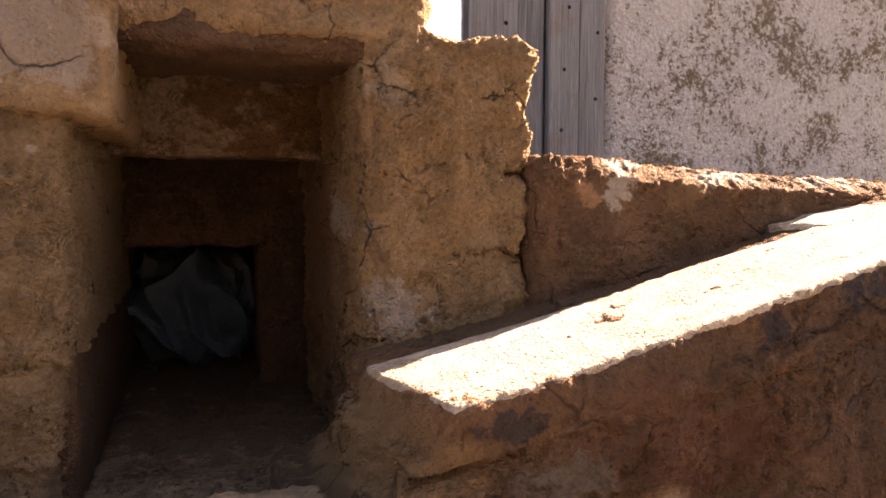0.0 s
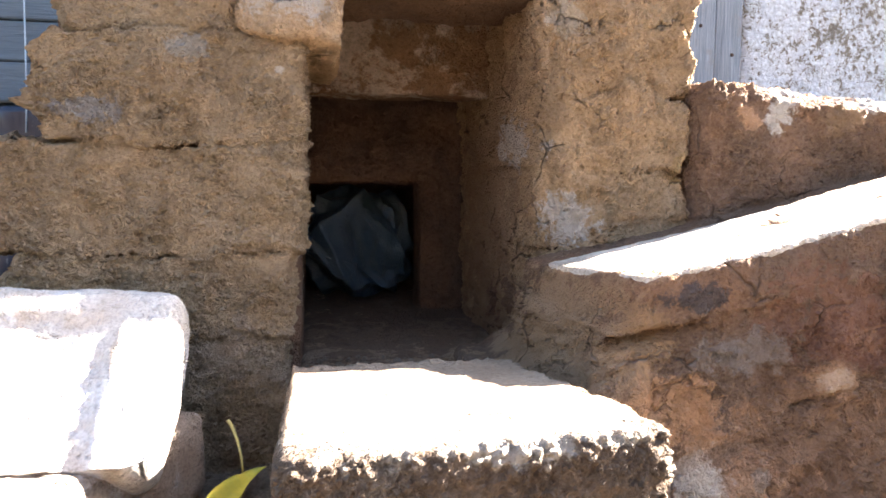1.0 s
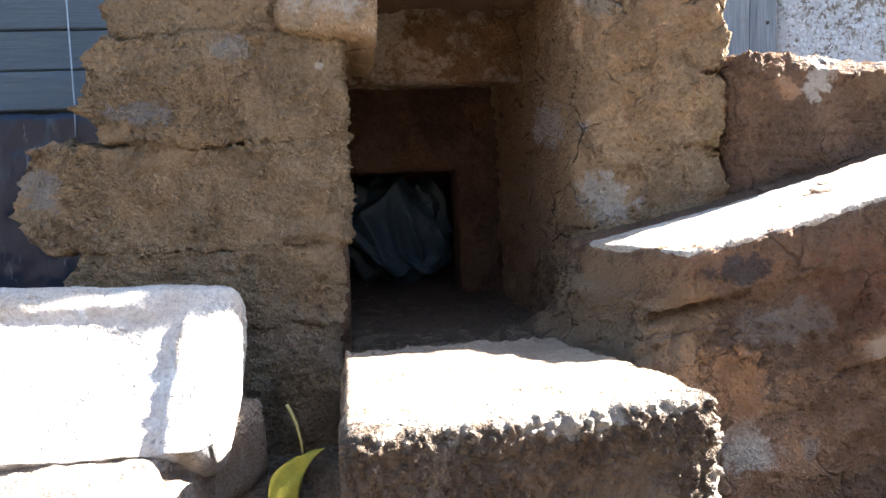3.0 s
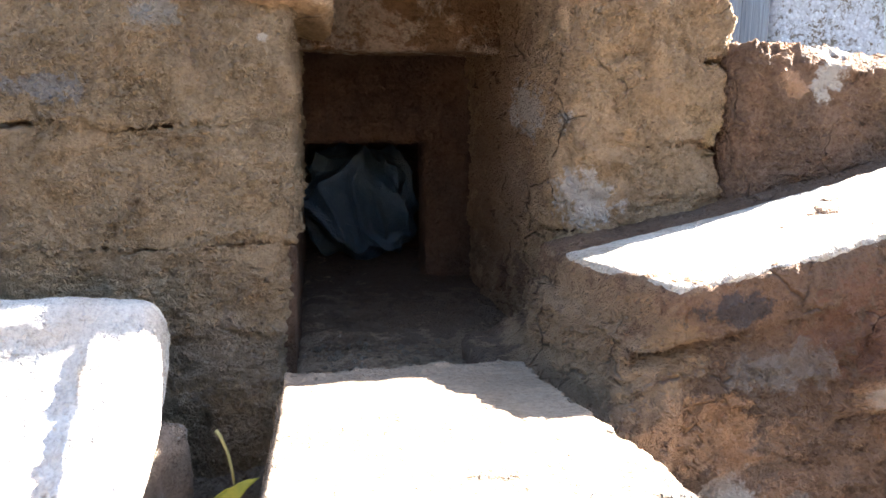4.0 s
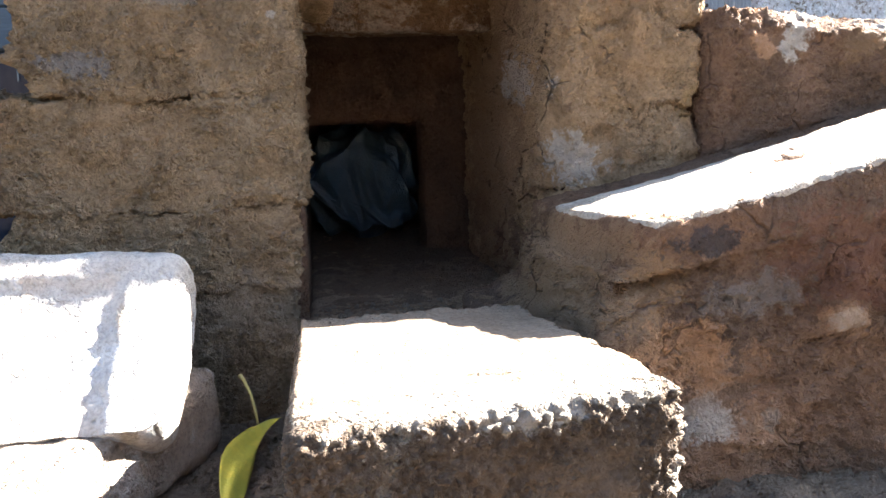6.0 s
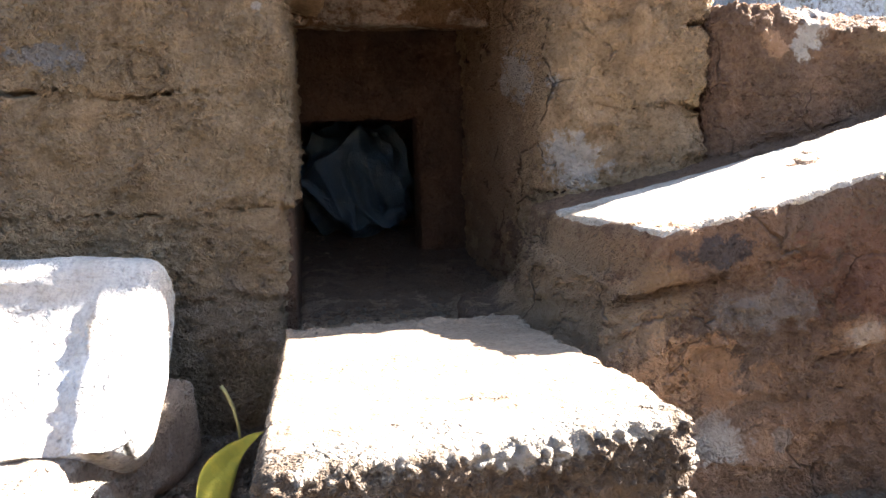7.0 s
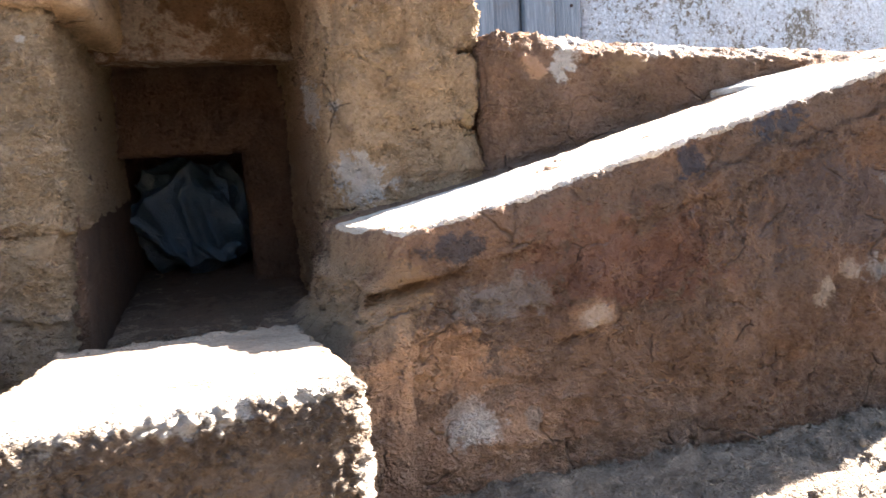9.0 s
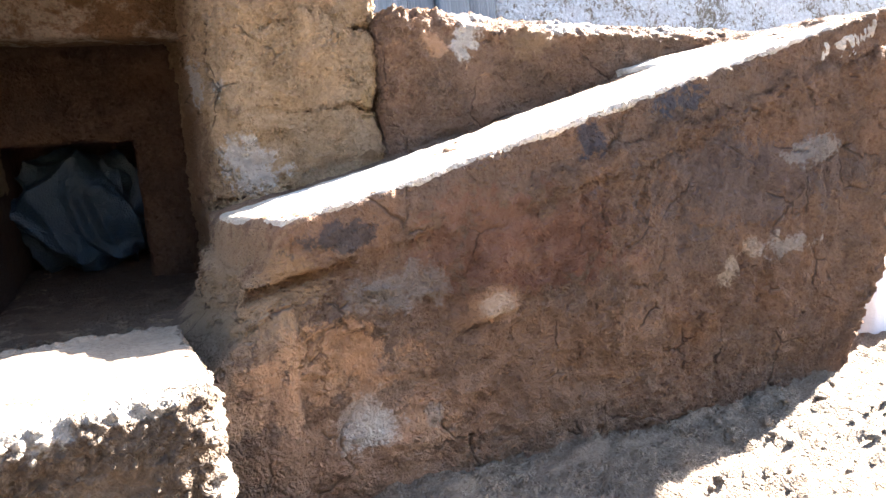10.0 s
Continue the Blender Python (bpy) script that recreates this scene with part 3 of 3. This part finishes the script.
flake = ramp(t, maths(t, "ADD", maths(t, "MULTIPLY", grain(t, co, 85, 8, 0.82, 0.3), 0.62), maths(t, "MULTIPLY", grain(t, co, 6, 5, 0.65), 0.38)), [(0.463, (0,)), (0.484, (1,))])
c = mix(t, flake, (0.31, 0.265, 0.205), (0.88, 0.91, 0.95))
t.links.new(c, b.inputs["Base Color"])
vv = node(t, "ShaderNodeTexVoronoi", Scale=105.0)
t.links.new(co, vv.inputs["Vector"])
stipple = maths(t, "ADD", maths(t, "MULTIPLY", vv.outputs["Distance"], -0.8), grain(t, co, 120, 6, 0.8))
c = mix(t, 0.6, c, ramp(t, stipple, [(0.0, (0.8, 0.79, 0.78)), (0.3, (1.1, 1.1, 1.1))]), "MULTIPLY")
t.links.new(c, b.inputs["Base Color"])
bump(t, b, maths(t, "ADD", stipple, maths(t, "MULTIPLY", flake, 0.25)), 0.030)
M_RENDER = m
ob = part("wall_back", lump((0.845, 4.0, 1.36, 1.56, -0.05, 1.5), 0.03, 0.004, 0.003, 0.001, 51), M_RENDER)
tagged(ob, "rough rendered wall with flaking whitewash", "wall", kind="structure")
# added out of view: closes the yard and cuts low skylight
ob = part("wall_unseen", lump((-8.0, 5.0, -6.2, -6.0, -0.05, 2.2), 0.12, 0.004, 0.003, 0.001, 52), M_LEFT)
tagged(ob, "unseen earth wall, added to close the yard and block low skylight", "wall", kind="structure")

m, t, b = mat("grey_upright_planks", 0.8)
co = place(t, (70, 70, 2.2))
g = grain(t, co, 2, 7, 0.72, 1.2)
c = mix(t, ramp(t, g, [(0.3, (0,)), (0.7, (1,))]), (0.085, 0.10, 0.12), (0.24, 0.27, 0.30))
c = mix(t, maths(t, "MULTIPLY", ramp(t, grain(t, place(t), 12, 5, 0.7), [(0.55, (0,)), (0.7, (1,))]), 0.6), c, (0.16, 0.12, 0.09))
t.links.new(c, b.inputs["Base Color"])
bump(t, b, g, 0.005)
M_PLANK = m
m, t, b = mat("rusty_nail", 0.7, 0.6)
b.inputs["Base Color"].default_value = (0.05, 0.035, 0.03, 1)
M_NAIL = m


def planks():
    th = thing("plank_fence", "grey weathered upright plank fence with rusty nails", "fence", at=(0.69, 1.35, 0.0))
    spans = [(0.525, 0.628, 1.335), (0.631, 0.696, 1.352), (0.699, 0.771, 1.338), (0.7725, 0.8385, 1.345)]
    for xa, xb, y in spans:
        part("plank", board(xa, xb, y, y + 0.02, 0.0, 1.9, 0.004), M_PLANK, th)
    part("backing", board(0.52, 0.84, 1.374, 1.384, 0.0, 1.9), M_PLANK, th)
    for x, z, y in ((0.735, 0.616, 1.338), (0.745, 0.745, 1.338), (0.815, 0.56, 1.345), (0.818, 0.70, 1.345), (0.60, 0.70, 1.335), (0.73, 0.49, 1.338)):
        part("nail", tube([(x, y + 0.004, z), (x, y - 0.002, z), (x, y - 0.003, z)], (0.0045, 0.003), 10), M_NAIL, th)


m, t, b = mat("grey_weathered_wood", 0.85)
co = place(t, (3, 60, 60))
g = grain(t, co, 3, 6, 0.7, 1.5)
c = mix(t, g, (0.045, 0.062, 0.08), (0.12, 0.155, 0.185))
t.links.new(c, b.inputs["Base Color"])
bump(t, b, g, 0.004)
M_WOOD = m


def boards():
    th = thing("board_fence", "grey weathered horizontal board fence", "fence", at=(-0.9, 1.28, 0.4))
    z = 0.412
    for k in range(18):
        part("board", board(-1.9, -0.25, 1.27 + 0.003 * (k % 2), 1.29 + 0.003 * (k % 2), z, z + 0.0665), M_WOOD, th)
        z += 0.069
    part("backing", board(-1.9, -0.26, 1.2965, 1.302, 0.40, 1.66), M_WOOD, th)
    part("post", board(-0.42, -0.34, 1.304, 1.36, 0.0, 1.66), M_WOOD, th)


boards()

m, t, b = mat("black_plastic", 0.3, 0, 0.25)
co = place(t, (5, 5, 0.8))
# pale upright scratches and streaky reflections, both put into the colour
sheen_streaks = ramp(t, grain(t, co, 12, 6, 0.75, 0.5), [(0.6, (0,)), (0.68, (1,))])
t.links.new(mix(t, sheen_streaks, (0.012, 0.018, 0.032), (0.16, 0.17, 0.19)), b.inputs["Base Color"])
bump(t, b, grain(t, place(t, (1, 1, 0.5)), 14, 3), 0.012)
M_PLASTIC = m
ob = part("plastic_sheet", lump((-1.9, -0.25, 1.262, 1.30, 0.02, 0.405), 0.012, 0.004, 0.006, 0.0006, 95), M_PLASTIC)
tagged(ob, "shiny black plastic sheeting below the board fence", "plastic sheet")

# ---------------------------------------------------------------- dark cloth in the firebox
m, t, b = mat("dark_woven_plastic", 0.4, 0, 0.5)
co = place(t)
wv = node(t, "ShaderNodeTexVoronoi", Scale=420.0)
t.links.new(co, wv.inputs["Vector"])
t.links.new(mix(t, grain(t, co, 20, 4), (0.016, 0.032, 0.048), (0.060, 0.100, 0.135)), b.inputs["Base Color"])
bump(t, b, wv.outputs["Distance"], 0.001)
M_CLOTH = m


FOLDS = [((0.004, 0.250), (-0.085, 0.172), 0.020, 1), ((-0.045, 0.212), (-0.012, 0.128), 0.018, -1), ((0.002, 0.210), (0.032, 0.128), 0.014, 1),
         ((-0.075, 0.254), (0.012, 0.246), 0.010, -1), ((0.046, 0.235), (0.058, 0.160), 0.012, -1), ((0.02, 0.262), (0.07, 0.215), 0.010, 1), ((-0.02, 0.118), (0.06, 0.132), 0.012, -1)]


def cloth(p):
    """How far slack cloth stands out at a place: folds with one steep and one long side, and soft puckers."""
    w = p + 0.010 * noise.noise_vector(p * 18)
    h = 0.0
    for (xa, za), (xb, zb), much, side in FOLDS:
        a = Vector((xb - xa, zb - za))
        size = a.length
        a /= size
        q = Vector((w.x - xa, w.z - za))
        along = q.dot(a) / size
        across = side * (q.x * -a.y + q.y * a.x)
        ends = max(0.0, min(1.0, min(along + 0.25, 1.25 - along) / 0.4))
        h += 1.5 * much * ends * (math.exp(-across / 0.035) if across > 0 else math.exp(across / 0.012))
    return h - 0.020 + 0.012 * noise.noise(p * 11) + 0.016 * max(0.0, 1 - 2.4 * abs(noise.noise(Vector((w.x * 24 + w.z * 15, w.y * 8, w.z * 7 - w.x * 9))))) ** 2 + 0.0025 * noise.fractal(p * 45, 0.7, 2.1, 3)


def sack():
    """Slack cloth: flat faces meeting in creases, with a loose corner hanging out in front."""
    th = thing("crumpled_sack", "crumpled dark woven plastic sack stuffed in the firebox", "sack", at=(0.0, 1.14, 0.092))
    n, m, v, f = 260, 160, [], []
    for j in range(m + 1):
        a = math.pi * j / m
        for i in range(n):
            w = 2 * math.pi * i / n
            d = Vector((math.sin(a) * math.cos(w), math.sin(a) * math.sin(w), math.cos(a)))
            # fuller than a ball
            d = Vector([math.copysign(abs(c) ** 0.8, c) for c in d])
            p = Vector((-0.002 + 0.098 * d.x, 1.14 + 0.075 * d.y, 0.178 + 0.098 * d.z))
            p += d * cloth(p)
            p.z = max(p.z, 0.094)
            v.append(p)
    for j in range(m):
        for i in range(n):
            k = (i + 1) % n
            f.append((j * n + i, (j + 1) * n + i, (j + 1) * n + k, j * n + k))
    me = mesh_of(v, f)
    part("body", me, M_CLOTH, th)
    # the loose corner: a tapering, bent flap
    v, f = [], []
    for j in range(25):
        s = j / 24
        for i in range(17):
            u = i / 16
            p = Vector((-0.082 + 0.075 * u * (1 - 0.25 * s) + 0.022 * s, 1.066 - 0.018 * math.sin(2.4 * u) * (1 - s) - 0.012 * s, 0.172 - 0.020 * u - (0.020 + 0.020 * u) * s))
            p.y += 0.004 * noise.noise(p * 40) + 0.006 * abs(u - 0.45)
            v.append(p)
    for j in range(24):
        for i in range(16):
            f.append((j * 17 + i, j * 17 + i + 1, (j + 1) * 17 + i + 1, (j + 1) * 17 + i))
    fl = part("flap", mesh_of(v, f), M_CLOTH, th, "loose corner of the sack hanging down")
    fl.modifiers.new("thickness", "SOLIDIFY").thickness = 0.0015


sack()


# ---------------------------------------------------------------- small things
def tube(points, radius, sides=8):
    """A thin rod along points; radius may taper from end to end."""
    if isinstance(radius, (int, float)):
        radius = (radius, radius)
    pts = [Vector(p) for p in points]
    v, f = [], []
    for i, p in enumerate(pts):
        d = (pts[min(i + 1, len(pts) - 1)] - pts[max(i - 1, 0)]).normalized()
        a = d.cross(Vector((0.31, 0.52, 0.79))).normalized()
        b2 = d.cross(a)
        rr = radius[0] + (radius[1] - radius[0]) * i / (len(pts) - 1)
        for k in range(sides):
            w = 2 * math.pi * k / sides
            v.append(p + (a * math.cos(w) + b2 * math.sin(w)) * rr)
    for i in range(len(pts) - 1):
        for k in range(sides):
            k2 = (k + 1) % sides
            f.append((i * sides + k, i * sides + k2, (i + 1) * sides + k2, (i + 1) * sides + k))
    f.append(tuple(reversed(range(sides))))
    f.append(tuple(range((len(pts) - 1) * sides, len(pts) * sides)))
    return mesh_of(v, f)


planks()

m, t, b = mat("yellowing_leaf", 0.5, 0, 0.4)
co = place(t)
t.links.new(mix(t, ramp(t, grain(t, co, 45, 4), [(0.4, (0,)), (0.62, (1,))]), (0.60, 0.49, 0.07), (0.44, 0.40, 0.06)), b.inputs["Base Color"])
b.inputs["Transmission Weight"].default_value = 0.0
bump(t, b, grain(t, co, 160, 3), 0.001)
M_LEAF = m
m, t, b = mat("leaf_stalk", 0.6)
b.inputs["Base Color"].default_value = (0.45, 0.38, 0.16, 1)
M_STALK = m


def leaf():
    th = thing("fallen_leaf", "yellowing fallen leaf caught between the bricks", "leaf", at=(-0.125, 0.47, 0.0))
    root = Vector((-0.134, 0.515, 0.044))
    part("stalk", tube([(-0.1455, 0.519, 0.0875), (-0.1425, 0.519, 0.082), (-0.138, 0.518, 0.070), (-0.1352, 0.516, 0.056), root], (0.0017, 0.0010)), M_STALK, th)
    # a blade folded along its rib: one half turned up, the other hanging, with a lobe beside the stalk
    n, w, v, f = 30, 6, [], []
    bend, tip = Vector((-0.155, 0.470, 0.050)), Vector((-0.140, 0.375, 0.034))
    for i in range(n + 1):
        s = i / n
        mid = root * (1 - s) ** 2 + bend * 2 * s * (1 - s) + tip * s * s
        half = 0.0115 * math.sin(math.pi * min(1, s * 0.90 + 0.10)) ** 0.8
        lobe = math.exp(-s / 0.09)
        for j in range(-w, w + 1):
            u = j / w
            if u > 0:
                side = Vector((u * (half * 1.0 + 0.014 * lobe), 0.004 * u, -half * 0.75 * u * (1 - lobe) + 0.004 * u * lobe))
            else:
                side = Vector((u * half * 0.8, 0.006 * u, -u * half * 0.35))
            v.append(mid + side + Vector((0, 0, 0.0012 * math.sin(11 * s + 4 * u))))
    k = 2 * w + 1
    for i in range(n):
        for j in range(k - 1):
            f.append((i * k + j, i * k + j + 1, (i + 1) * k + j + 1, (i + 1) * k + j))
    bl = part("blade", mesh_of(v, f), M_LEAF, th)
    bl.modifiers.new("thickness", "SOLIDIFY").thickness = 0.0005


leaf()

m, t, b = mat("clear_twine", 0.3)
b.inputs["Base Color"].default_value = (0.25, 0.32, 0.38, 1)
M_TWINE = m
ob = part("twine", tube([(-0.548, 1.258, 0.36), (-0.546, 1.262, 0.42), (-0.543, 1.262, 0.6), (-0.54, 1.262, 0.9), (-0.535, 1.262, 1.4)], 0.0012), M_TWINE)
tagged(ob, "pale twine hanging down the board fence", "twine")

m, t, b = mat("whitewashed_block", 0.8)
co = place(t)
t.links.new(mix(t, grain(t, co, 18, 5), (0.62, 0.64, 0.68), (0.74, 0.76, 0.79)), b.inputs["Base Color"])
bump(t, b, grain(t, co, 60, 4), 0.002)
M_WHITE = m
ob = part("whitewashed_block", lump((0.80, 1.25, 0.45, 0.8, -0.02, 0.085), 0.02, 0.01, 0.003, 0.001, 99), M_WHITE)
tagged(ob, "whitewashed block standing beyond the bench", "block")


def crumbs():
    """Loose crumbs and clods of earth, too many to count, on the ground and the hearth."""
    rnd = random.Random(5)
    v, f = [], []
    shapes = []
    for k in range(6):
        bm = bmesh.new()
        bmesh.ops.create_icosphere(bm, subdivisions=2, radius=1.0)
        for q in bm.verts:
            q.co *= 1 + 0.45 * noise.noise(q.co * 1.3 + Vector((k * 5, 0, 0))) + 0.2 * noise.noise(q.co * 3.1)
        shapes.append(([q.co.copy() for q in bm.verts], [[w.index for w in fc.verts] for fc in bm.faces]))
        bm.free()
    for k in range(1160):
        size = 0.0010 + 0.003 * rnd.random() ** 3
        if k < 430:
            x, y = rnd.uniform(0.2, 0.85), rnd.uniform(0.05, 0.40)
            size *= 1.5
            z = ground_height(x, y)
        elif k < 1000:
            x, y = rnd.uniform(-0.085, 0.12), 0.525 + 0.16 * rnd.random() ** 2
            z = 0.093
        else:
            x, y = rnd.uniform(-0.17, -0.10), rnd.uniform(0.38, 0.57)
            z = ground_height(x, y)
        m = Matrix.Translation((x, y, z + size * 0.25)) @ Euler((0, 0, rnd.uniform(0, 6))).to_matrix().to_4x4() @ Matrix.Diagonal((size, size * 0.8, size * 0.65, 1))
        vs, fs = shapes[k % 6]
        o = len(v)
        v.extend(m @ c for c in vs)
        f.extend([o + i for i in fc] for fc in fs)
    ob = part("earth_crumbs", mesh_of(v, f), M_GROUND)
    tagged(ob, "loose crumbs and clods of dry brown earth", "earth crumbs", kind="stuff")


crumbs()
